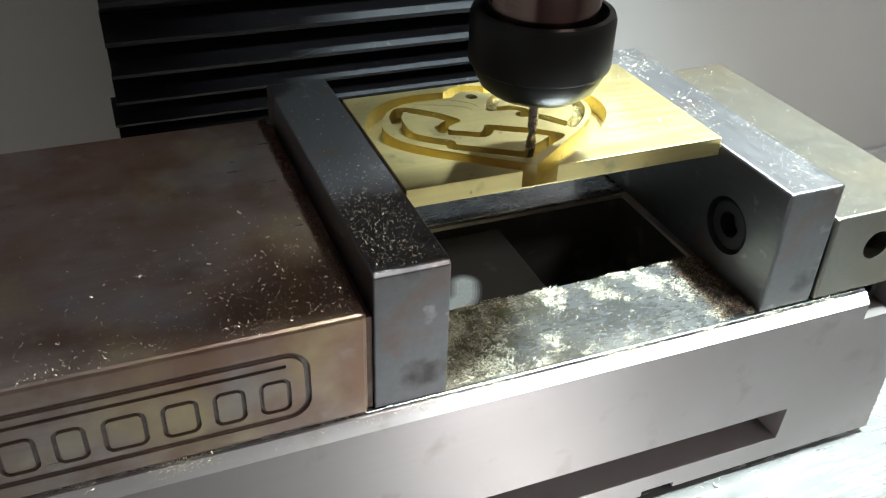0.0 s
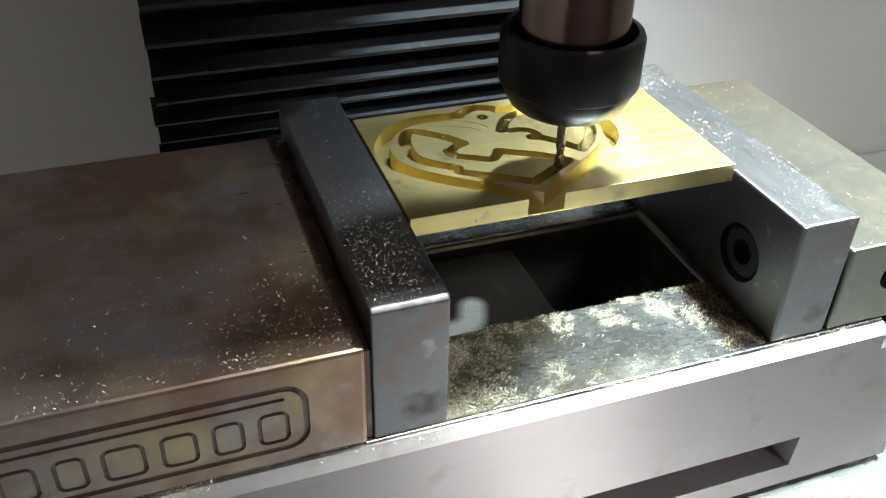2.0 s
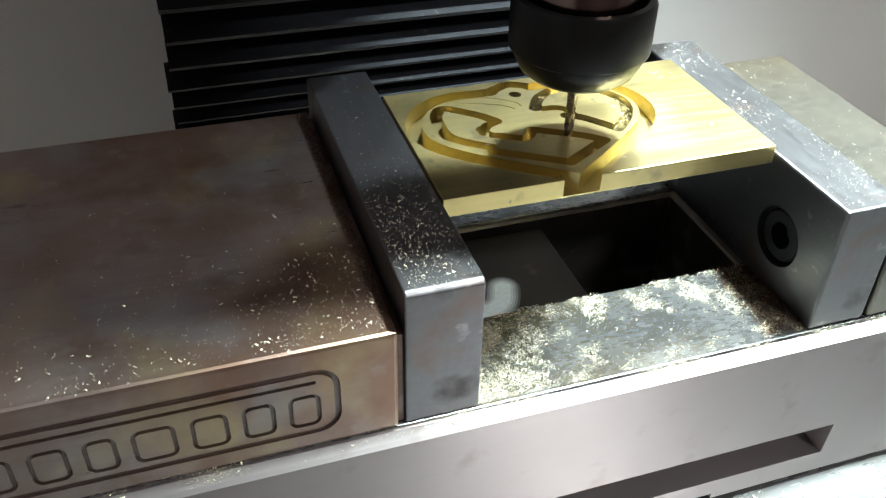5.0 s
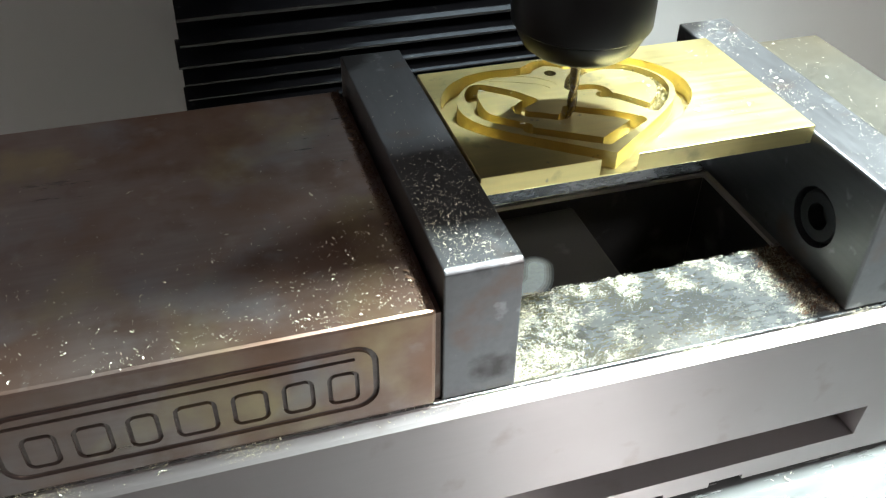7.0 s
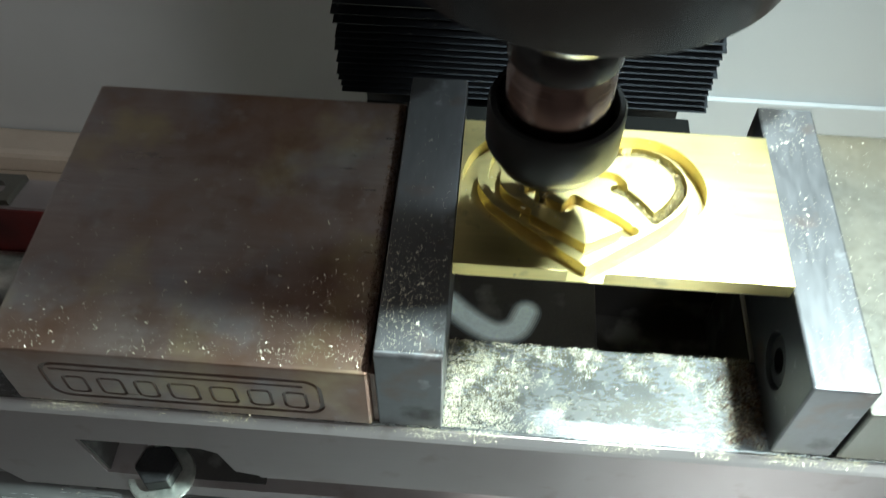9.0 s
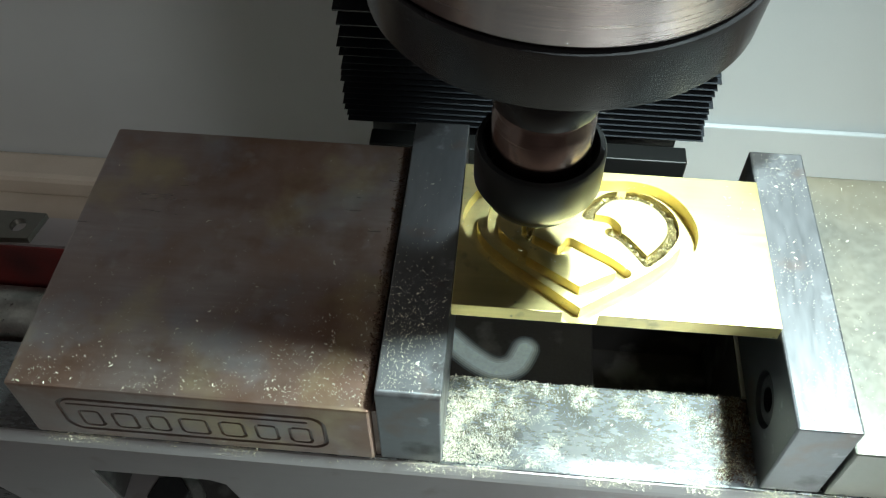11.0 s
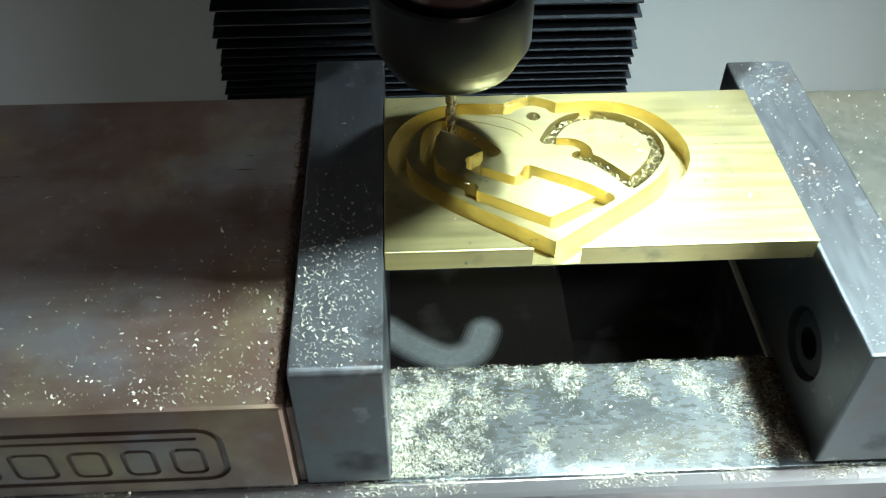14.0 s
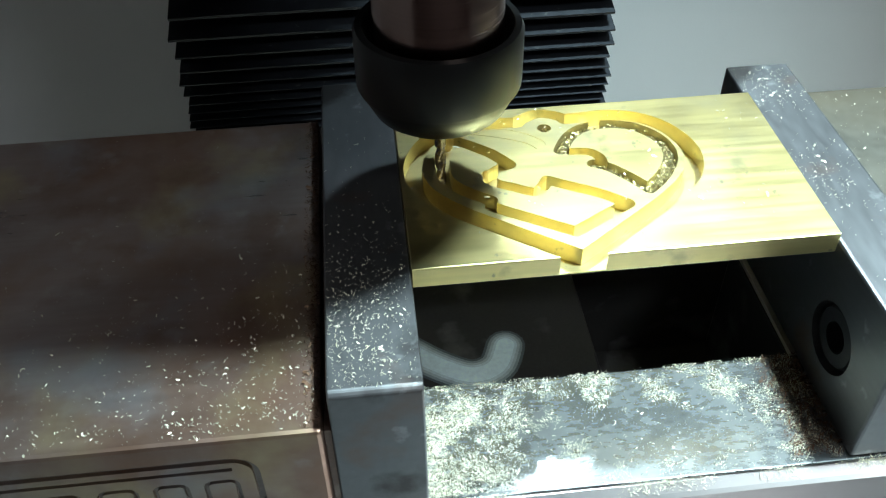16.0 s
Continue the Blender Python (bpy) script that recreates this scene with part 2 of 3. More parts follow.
def carve(bm, cutters):
    """Takes the cutters away from a solid and gives the rest."""
    mesh = bpy.data.meshes.new("solid")
    bm.to_mesh(mesh)
    bm.free()
    ob = new("solid", mesh)
    made = []
    for c in cutters:
        m = bpy.data.meshes.new("cutter")
        c.to_mesh(m)
        c.free()
        o = new("cutter", m)
        made.append(o)
        mod = ob.modifiers.new("cut", "BOOLEAN")
        mod.operation, mod.object, mod.solver, mod.use_self = "DIFFERENCE", o, "EXACT", True
    out = bmesh.new()
    got = bpy.data.meshes.new_from_object(ob.evaluated_get(bpy.context.evaluated_depsgraph_get()))
    out.from_mesh(got)
    for o in (ob, *made):
        m = o.data
        bpy.data.objects.remove(o)
        bpy.data.meshes.remove(m)
    bpy.data.meshes.remove(got)
    return out


def smooth_line(points, steps=8, closed=False):
    """A smooth line through points."""
    p = [Vector(q) for q in points]
    n = len(p)
    out = []
    for i in range(n if closed else n - 1):
        a, b, c, d = (p[(i + k) % n] if closed else p[min(max(i + k, 0), n - 1)] for k in (-1, 0, 1, 2))
        for s in range(steps):
            t = s / steps
            out.append(0.5 * ((2 * b) + (c - a) * t + (2 * a - 5 * b + 4 * c - d) * t * t + (3 * b - a - 3 * c + d) * t ** 3))
    if not closed:
        out.append(p[-1])
    return out


def stroke(points, width, closed=False):
    """The outline of a line of that width with round ends."""
    left, right = [], []
    n = len(points)
    for i, q in enumerate(points):
        d = (points[min(i + 1, n - 1)] - points[max(i - 1, 0)]).normalized()
        s = Vector((-d.y, d.x)) * width / 2
        left.append(q + s)
        right.append(q - s)
    def cap(c, d):
        a = math.atan2(d.y, d.x)
        return [c + Vector((math.cos(a - math.pi / 2 + math.pi * k / 8), math.sin(a - math.pi / 2 + math.pi * k / 8))) * width / 2 for k in range(1, 8)]
    end = cap(points[-1], points[-1] - points[-2])
    start = cap(points[0], points[0] - points[1])
    return [tuple(q) for q in right + end + left[::-1] + start]


# ---- the setting ----
def enclosure():
    tagged(part("wall_back", box(-0.75, 0.85, 0.43, 0.45, -0.34, 0.75), WALL), "white painted sheet-metal back wall of the enclosure", "wall", kind="structure")
    tagged(part("wall_left", box(-0.77, -0.75, -0.7, 0.45, -0.34, 0.75), WALL), "white painted sheet-metal side wall", "wall", kind="structure")
    tagged(part("wall_right", box(0.85, 0.87, -0.7, 0.45, -0.34, 0.75), WALL), "white painted sheet-metal side wall", "wall", kind="structure")
    tagged(part("floor", box(-0.77, 0.87, -0.7, 0.45, -0.36, -0.34), TAN), "dusty tan drip tray floor", "floor", kind="structure")
    tagged(part("trim", box(0.16, 0.85, 0.4245, 0.4298, -0.34, -0.222, 0.0015), WALL), "white folded sheet-metal lap along the back wall", "ledge", kind="structure")
    tagged(part("trim", box(-0.75, -0.17, 0.395, 0.4298, -0.3395, -0.312, 0.006), TAN), "dusty pale lip of the drip tray along the back wall", "ledge", kind="structure")
    tagged(part("room_floor", box(-2.2, 2.2, -2.6, 1.6, -1.05, -1.0), ROOM), "grey workshop floor", "floor", kind="structure")
    tagged(part("ceiling", box(-2.2, 2.2, -2.6, 1.6, 1.9, 1.95), ROOM), "dim grey workshop ceiling", "ceiling", kind="structure")
    for n, w in (("wall_north", (-2.2, 2.2, 1.6, 1.65)), ("wall_south", (-2.2, 2.2, -2.65, -2.6)), ("wall_west", (-2.25, -2.2, -2.6, 1.6)), ("wall_east", (2.2, 2.25, -2.6, 1.6))):
        tagged(part(n, box(*w, -1.0, 1.9), ROOM), "dim grey workshop wall", "wall", kind="structure")
    tagged(part("column", box(-0.05, 0.05, 0.350, 0.4285, -0.34, 0.9, 0.004), ROOM), "grey machine column behind the way cover", "column", kind="structure")
    tagged(part("machine_head", prism([(-0.07, 0.030), (0.130, 0.030), (0.130, 0.150), (0.152, 0.190), (0.152, 0.349), (-0.07, 0.349)], 0.33, 0.85), ROOM), "grey machine head casting over the way cover", "machine head", kind="structure")


# ---- the machine ----
def bellows():
    cover = thing("way_cover", (0.045, 0.33, -0.135), "black pleated rubberised way cover hanging before the column", "way cover")
    z = -0.128
    while z < 0.30:
        pitch = 0.0050 + 0.017 * min(1, max(0, (z + 0.085) / 0.10)) ** 1.2
        jut = random.uniform(-0.002, 0.002)
        x0, x1 = -0.0785 + jut, 0.165 + jut
        b = bmesh.new()
        prof = [(0.325, z), (0.304, z + pitch * 0.42), (0.3035, z + pitch * 0.55), (0.325, z + pitch * 1.02), (0.329, z + pitch * 1.02), (0.3065, z + pitch * 0.5), (0.329, z)]
        prism(prof, x0, x1, "x", b)
        part("pleat", b, RUBBER, cover)
        z += pitch
    part("backing", box(-0.065, 0.155, 0.330, 0.345, -0.20, 0.30), RUBBER, cover)
    guard = thing("saddle_guard", (0.06, 0.26, -0.16), "black sheet-metal guard behind the table", "guard")
    part("plate", box(-0.06, 0.155, 0.285, 0.300, -0.33, -0.128, 0.001), BLACK_OXIDE, guard)
    part("flap", box(-0.085, -0.03, 0.270, 0.284, -0.150, -0.147, 0.0008), BLACK_OXIDE, guard)
    part("flap", box(0.10, 0.182, 0.235, 0.284, -0.172, -0.169, 0.0008), BLACK_OXIDE, guard)


def spindle():
    x, y = AXIS
    head = thing("spindle_head", (x, y, 0.153), "turned steel spindle cartridge with a black nose ring", "spindle")
    part("nose_ring", lathe([(0.022, 0.1525), (0.047, 0.1525), (0.0530, 0.1560), (0.0545, 0.1715), (0.0545, 0.1733), (0.0520, 0.1738), (0.022, 0.1738)], (x, y, 0), 96), GLOSS_BLACK, head, "glossy black nose ring", True)
    part("cartridge", lathe([(0.02, 0.1745), (0.0534, 0.1745), (0.0540, 0.1755), (0.0540, 0.3295), (0.02, 0.3295)], (x, y, 0), 96), SPINDLE, head, "bright turned steel cartridge", True)
    tool = thing("collet_chuck", (x, y, 0.044), "spinning collet chuck with black nut and slim end mill", "tool holder")
    part("spindle_nose", lathe([(0.012, 0.126), (0.0185, 0.126), (0.0205, 0.130), (0.0215, 0.153), (0.012, 0.153)], (x, y, 0)), NOSE, tool, "bright ground spindle nose", True)
    part("collar", lathe([(0.010, 0.1135), (0.0164, 0.1135), (0.0172, 0.1145), (0.0172, 0.1245), (0.0166, 0.1256), (0.010, 0.1256)], (x, y, 0)), GLOSS_BLACK, tool, "dark collar under the spindle nose", True)
    part("shank", lathe([(0.0, 0.080), (0.0162, 0.080), (0.0165, 0.081), (0.0165, 0.108), (0.0155, 0.110), (0.0155, 0.127), (0.0, 0.127)], (x, y, 0)), HOLDER, tool, "reddish reflecting steel shank", True)
    h = 0.0028
    nut = part("nut", lathe([(r, z + h) for r, z in ((0.0045, 0.067), (0.0110, 0.0660), (0.0150, 0.0668), (0.0178, 0.0690), (0.0200, 0.0735), (0.0202, 0.0750), (0.0214, 0.0758), (0.0216, 0.0765), (0.0216, 0.0905), (0.0209, 0.0920), (0.0192, 0.0922), (0.0186, 0.0912), (0.0180, 0.082), (0.0045, 0.082))], (x, y, 0)), BLACK_OXIDE, tool, "black collet nut", True)
    part("collet", lathe([(0.0, 0.0690), (0.0042, 0.0690), (0.0046, 0.0708), (0.0, 0.0708)], (x, y, 0), 32), SPINDLE, nut, "small steel collet face", True)
    part("end_mill", flutes(x, y), CARBIDE, tool, "dark fluted carbide end mill", True)


def flutes(x, y):
    b = bmesh.new()
    steps, rows = 24, 60
    rings = []
    for k in range(rows + 1):
        z = 0.0440 + 0.0262 * k / rows
        cut = 1.0 if z < 0.0570 else 0.0
        ring = []
        for i in range(steps):
            a = 2 * math.pi * i / steps
            w = 0.5 + 0.5 * math.cos(2 * (a - (z - 0.044) * 420))
            r = 0.0016 * (1 - 0.38 * cut * (1 - w) ** 2)
            ring.append(b.verts.new((x + r * math.cos(a), y + r * math.sin(a), z)))
        rings.append(ring)
    for lo, hi in zip(rings, rings[1:]):
        for i in range(steps):
            b.faces.new((lo[i], lo[(i + 1) % steps], hi[(i + 1) % steps], hi[i]))
    b.faces.new(rings[0][::-1])
    b.faces.new(rings[-1])
    return b


# ---- the table and the vise ----
def table():
    t = thing("milling_table", (0.0, 0.03, -0.115), "grey iron milling table strewn with swarf", "machine table", rides=True)
    slots = [prism([(y - 0.007, -0.06), (y + 0.007, -0.06), (y + 0.007, -0.085), (y + 0.013, -0.085), (y + 0.013, -0.097), (y - 0.013, -0.097), (y - 0.013, -0.085), (y - 0.007, -0.085)], -0.6, 0.6, "x") for y in (0.06,)]
    part("tabletop", carve(box(-0.33, 0.36, -0.135, 0.122, -0.115, -0.0735, 0.0015), slots), TABLE, t)


def vise():
    v = thing("machine_vise_bed", (0.0, 0.06, -0.073), "steel machine vise bed with chip-strewn rails", "vise", rides=True)
    bed = prism([(-0.250, -0.030), (-0.190, -0.034), (-0.172, -0.0702), (0.182, -0.0702), (0.182, 0.0), (-0.250, 0.0)], -0.0042, 0.127, "y")
    cut = [box(-0.30, 0.1119, 0.036, 0.085, -0.05, 0.05),
           prism([(-0.077, -0.046), (0.1355, -0.046), (0.1345, -0.0605), (-0.077, -0.0605)], -0.02, 0.012, "y"),
           prism([(-0.1365, -0.0235), (-0.089, -0.0235), (-0.083, -0.0265), (-0.079, -0.042), (-0.070, -0.0445), (-0.070, -0.0612), (-0.118, -0.0612), (-0.120, -0.0535), (-0.1325, -0.0525)], -0.02, 0.03, "y"),
           box(-0.30, -0.150, 0.1005, 0.14, -0.10, 0.05),
           box(0.0485, 0.059, -0.02, 0.02, -0.08, -0.0678), box(0.077, 0.0905, -0.02, 0.02, -0.08, -0.0678),
           prism([(-0.02, -0.0034), (-0.0042, -0.0034), (-0.0034, -0.0022), (-0.0012, 0.0002), (-0.0012, 0.02), (-0.02, 0.02)], -0.4, 0.4, "x"),
           box(0.1580, 0.1720, -0.02, 0.0095, -0.0100, 0.01)]
    part("bed", carve(bed, cut), FRONT_STEEL, v)
    # thin black sheets, added to darken the inside of the clamp pocket
    part("pocket_dark_sheet", box(-0.136, -0.0705, 0.0284, 0.0299, -0.0611, -0.0236), DARK_CAST, v, "black sheet added to darken the clamp pocket's back")
    part("pocket_dark_sheet", box(-0.1185, -0.0705, -0.0010, 0.0283, -0.0611, -0.0604), DARK_CAST, v, "black sheet added to darken the clamp pocket's floor")
    part("pocket_dark_sheet", prism([(-0.1363, -0.0237), (-0.1352, -0.0237), (-0.1313, -0.0523), (-0.1323, -0.0523)], -0.0030, 0.0283, "y"), DARK_CAST, v, "black sheet added to darken the clamp pocket's side")
    part("slot_lining", box(-0.0695, 0.1345, 0.0106, 0.0119, -0.0604, -0.0461), BROWN, v, "brown-stained bottom of the long slot")
    part("foot", box(-0.16, 0.175, 0.010, 0.118, -0.0734, -0.0702), DARK_CAST, v)
    part("channel_floor", box(-0.245, -0.141, 0.0362, 0.0848, -0.0499, -0.0485), RED, v, "dark red painted channel floor")
    # added black sheets put the brass plate's shade into the channel's colour
    part("channel_floor", box(-0.1405, 0.1114, 0.0362, 0.0848, -0.0499, -0.0486), DARK_CAST, v, "black sheet holding the shade on the channel floor")
    part("channel_lining", box(-0.1405, 0.1112, 0.0361, 0.0366, -0.0484, -0.0015), DARK_CAST, v, "black sheet holding the shade on the channel side")
    part("channel_lining", box(-0.1405, 0.1112, 0.0844, 0.0849, -0.0484, -0.0015), DARK_CAST, v, "black sheet holding the shade on the channel side")
    part("channel_lining", box(0.1113, 0.1118, 0.0366, 0.0844, -0.0484, -0.0015), DARK_CAST, v, "black sheet holding the shade at the channel end")
    part("channel_lining", box(-0.245, -0.141, 0.0361, 0.0368, -0.0484, -0.0015), RED, v, "dark red painted channel side")
    part("channel_lining", box(-0.245, -0.141, 0.0842, 0.0849, -0.0484, -0.0015), RED, v, "dark red painted channel side")
    part("rail_front", box(-0.184, 0.1575, -0.0010, 0.0355, 0.0003, 0.0012, 0.00042), STEEL, v, "ground rail surface, scratched and wet")
    part("rail_back", box(-0.149, 0.181, 0.0855, 0.1265, 0.0003, 0.0012, 0.0004), STEEL, v, "ground rail surface")
    part("set_screw", lathe([(0, 0), (0.0048, 0), (0.0052, 0.0006), (0.0052, 0.004), (0.0046, 0.005), (0.0026, 0.005), (0.0026, 0.002), (0, 0.002)], (0.165, 0.0094, -0.0050), 32, turn=Matrix.Rotation(radians(90), 4, "X")), BOLT, v, "black set screw", True)
    turn = Matrix.Rotation(radians(90), 4, "Y")
    part("lead_screw", lathe([(0, -0.06), (0.0115, -0.06), (0.0125, -0.058), (0.0125, 0.058), (0.0115, 0.06), (0, 0.06)], (-0.205, 0.060, -0.018), 40, turn=turn), ZINC, v, "bright lead screw", True)
    # sliding nut in the channel
    s = thing("slide_block", (0.028, 0.06, -0.0485), "dark oily slide block in the vise channel", "block", rides=True)
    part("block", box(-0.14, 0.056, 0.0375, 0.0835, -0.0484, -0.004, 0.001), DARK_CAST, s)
    # hook-shaped reflection, painted as nested strokes that pale towards the middle
    hook = smooth_line([(-0.002, 0.0560), (0.007, 0.0485), (0.017, 0.0432), (0.025, 0.0455), (0.0290, 0.0535)], 6)
    for k in range(5):
        part("painted_reflection", prism(stroke(hook, 0.0122 - 0.0017 * k), -0.0039, -0.00385 + 0.00006 * k), REFLECTION[k], s, "pale reflection painted on the slide block")
    b = thing("end_bracket", (-0.210, 0.09, 0.0), "grey steel end bracket with a bored hole", "bracket", rides=True)
    hole = lathe([(0, -0.02), (0.0036, -0.02), (0.0036, 0.02), (0, 0.02)], (-0.1935, 0.0925, 0.0), 32)
    part("bracket", carve(prism([(-0.248, 0.1), (-0.1835, 0.1), (-0.1865, 0.0855), (-0.203, 0.0845), (-0.208, 0.050), (-0.248, 0.050)], 0.0002, 0.0035), [hole]), DULL_STEEL, b)
    c = thing("clamp_bolt", (-0.1130, -0.0005, -0.0612), "hex clamp bolt with a thick zinc washer", "bolt", rides=True)
    part("washer", lathe([(0.004, -0.0611), (0.0128, -0.0611), (0.0134, -0.0605), (0.0134, -0.0588), (0.0128, -0.0582), (0.0100, -0.0580), (0.004, -0.0580)], (-0.1130, -0.0005, 0), 48), ZINC, c, "scuffed zinc washer", True)
    hexagon = [(-0.1130 + 0.0088 * math.cos(radians(60 * k + 12)), -0.0005 + 0.0088 * math.sin(radians(60 * k + 12))) for k in range(6)]
    top = prism(hexagon, -0.0580, -0.0500)
    bmesh.ops.bevel(top, geom=top.edges[:], offset=0.0007, segments=2, profile=0.5, affect="EDGES")
    part("head", top, BOLT, c, "dark hexagon head")
    part("stud", lathe([(0, -0.0735), (0.0055, -0.0735), (0.0055, -0.0600), (0, -0.0600)], (-0.1130, -0.0005, 0), 24), BOLT, c)
    return v


def moving_jaw():
    j = thing("moving_jaw", (-0.085, 0.062, 0.0015), "brown-stained steel moving jaw with an engraved panel", "vise jaw", rides=True)
    body = box(-0.1485, -0.0234, -0.0014, 0.1228, 0.0014, 0.0364, 0.0012)
    frame_ring = (-0.1343, -0.0392, 0.0065, 0.0295, 0.0065, 0.0017)
    part("body", carve(body, [ring_plate(*frame_ring)] + [m for m in marks()]), BODY_STEEL, j)
    # dark fills stand for the shade inside the engraved lines
    part("engraved_frame", ring_plate(*frame_ring, -0.0004, 0.0008), GROOVE, j, "engraved frame with its shade in a darker fill")
    for m in marks(-0.0004, 0.0007):
        part("engraved_mark", m, GROOVE, j, "engraved mark with its shade in a darker fill")
    p = thing("jaw_plate", (-0.011, 0.063, 0.0012), "dark stained hardened steel jaw plate, chipped edges", "jaw plate", "jaw plates", rides=True)
    plate = prism([(-0.0006, 0.0014), (0.1268, 0.0014), (0.1268, 0.0468), (0.1258, 0.0478), (0.0007, 0.0478), (-0.0006, 0.0467)], -0.0214, 0.0003, "x")
    bmesh.ops.bevel(plate, geom=plate.edges[:], offset=0.0005, segments=2, profile=0.5, affect="EDGES")
    part("plate", plate, JAW_STEEL, p)
    part("rusty_seam", box(-0.0232, -0.0216, 0.0006, 0.1222, 0.0016, 0.0338), BROWN, p, "rusty dirt packed in the seam behind the plate")


def rounded(x0, x1, z0, z1, r):
    out = []
    for cx, cz, a in ((x1 - r, z1 - r, 0), (x0 + r, z1 - r, 90), (x0 + r, z0 + r, 180), (x1 - r, z0 + r, 270)):
        for k in range(7):
            b = radians(a + 15 * k)
            out.append((cx + r * math.cos(b), cz + r * math.sin(b)))
    return out


def ring_plate(x0, x1, z0, z1, r, w, front=-0.003, back=0.0008):
    """A rounded frame, to be engraved."""
    b = bmesh.new()
    outer, inner = rounded(x0, x1, z0, z1, r), rounded(x0 + w, x1 - w, z0 + w, z1 - w, max(r - w, 0.0002))
    n = len(outer)
    lay = [[b.verts.new((p[0], y, p[1])) for p in q] for y in (front, back) for q in (outer, inner)]
    for i in range(n):
        k = (i + 1) % n
        b.faces.new((lay[0][i], lay[0][k], lay[1][k], lay[1][i]))
        b.faces.new((lay[2][i], lay[2][k], lay[3][k], lay[3][i]))
        b.faces.new((lay[0][i], lay[0][k], lay[2][k], lay[2][i]))
        b.faces.new((lay[1][i], lay[1][k], lay[3][k], lay[3][i]))
    bmesh.ops.recalc_face_normals(b, faces=b.faces)
    return b


def marks(front=-0.003, back=0.0007):
    """Plain engraved shapes in place of the maker's lettering: a bar and seven small frames."""
    out = [box(-0.1305, -0.0455, front, back, 0.0245, 0.0257)]
    x = -0.1280
    for w in (0.0085, 0.0092, 0.0080, 0.0108, 0.0095, 0.0085, 0.0085):
        out.append(ring_plate(x, x + w, 0.0098, 0.0212, 0.0025, 0.0012, front, back))
        x += w + 0.0034
    return out


def fixed_jaw():
    j = thing("fixed_jaw", (0.155, 0.062, 0.0005), "steel fixed jaw block, pale with swarf dust", "vise jaw", rides=True)
    hole = lathe([(0, -0.012), (0.0054, -0.012), (0.0054, 0.012), (0, 0.012)], (0.1555, 0.0, 0.0195), 32, turn=Matrix.Rotation(radians(90), 4, "X"))
    part("body", carve(box(0.1345, 0.180, -0.0006, 0.1235, 0.0014, 0.0335, 0.0010), [hole]), DULL_STEEL, j)
    part("set_screw", lathe([(0, -0.003), (0.0040, -0.003), (0.0044, -0.0026), (0.0044, 0.0005), (0, 0.0005)], (0.1555, 0.0095, 0.0195), 24, turn=Matrix.Rotation(radians(90), 4, "X")), BOLT, j, "dark set screw sunk in its hole", True)
    p = thing("jaw_plate", (0.1225, 0.061, 0.0005), "ground steel jaw plate bolted to the fixed jaw", "jaw plate", "jaw plates", rides=True)
    cx = lathe([(0, -0.012), (0.0103, -0.012), (0.0103, 0.009), (0, 0.009)], (0.112, 0.0242, 0.0212), 40, turn=Matrix.Rotation(radians(90), 4, "Y"))
    part("plate", carve(box(0.1122, 0.1330, -0.0004, 0.1222, 0.0014, 0.0466, 0.0009), [cx]), JAW_STEEL, p)
    turn = Matrix.Rotation(radians(-90), 4, "Y")
    b = part("bolt", lathe([(0, -0.006), (0.0089, -0.006), (0.0091, -0.0054), (0.0091, 0.0015), (0.0083, 0.0024), (0.0046, 0.0024), (0.0046, -0.0035), (0, -0.0035)], (0.1158, 0.0242, 0.0212), 32, turn=turn), BOLT, p, "black socket-head bolt", True)


T, FLOOR = 0.0490, 0.0440
# the cutter's lines inside the pendant, and the ones that are packed with swarf
LINES = [
    ([(0.0240, 0.0573), (0.0343, 0.0509), (0.0444, 0.0447)], 0.0040),
    ([(0.0444, 0.0447), (0.0520, 0.0492), (0.0606, 0.0543)], 0.0040),
    ([(0.0606, 0.0543), (0.0545, 0.0592), (0.0478, 0.0630), (0.0410, 0.0668)], 0.0040),
    ([(0.0410, 0.0668), (0.0388, 0.0636), (0.0362, 0.0622), (0.0310, 0.0650), (0.0264, 0.0676), (0.0250, 0.0715)], 0.0036),
    ([(0.0250, 0.0690), (0.0272, 0.0728), (0.0316, 0.0750)], 0.0036),
    ([(0.0316, 0.0752), (0.0276, 0.0806), (0.0240, 0.0838), (0.0205, 0.0866), (0.0168, 0.0882), (0.0138, 0.0842), (0.0128, 0.0780), (0.0132, 0.0706), (0.0172, 0.0652), (0.0240, 0.0600)], 0.0042),
    ([(0.0500, 0.0792), (0.0550, 0.0785), (0.0578, 0.0758), (0.0580, 0.0722)], 0.0034),
]
PACKED = [
    ([(0.0475, 0.0800), (0.0512, 0.0862), (0.0568, 0.0904), (0.0646, 0.0912), (0.0708, 0.0893), (0.0755, 0.0852), (0.0783, 0.0795), (0.0781, 0.0729), (0.0738, 0.0655), (0.0682, 0.0598)], 0.0042),
    ([(0.0682, 0.0598), (0.0636, 0.0660), (0.0594, 0.0706), (0.0556, 0.0726)], 0.0040),
]
RING = (0.0449, 0.0915)


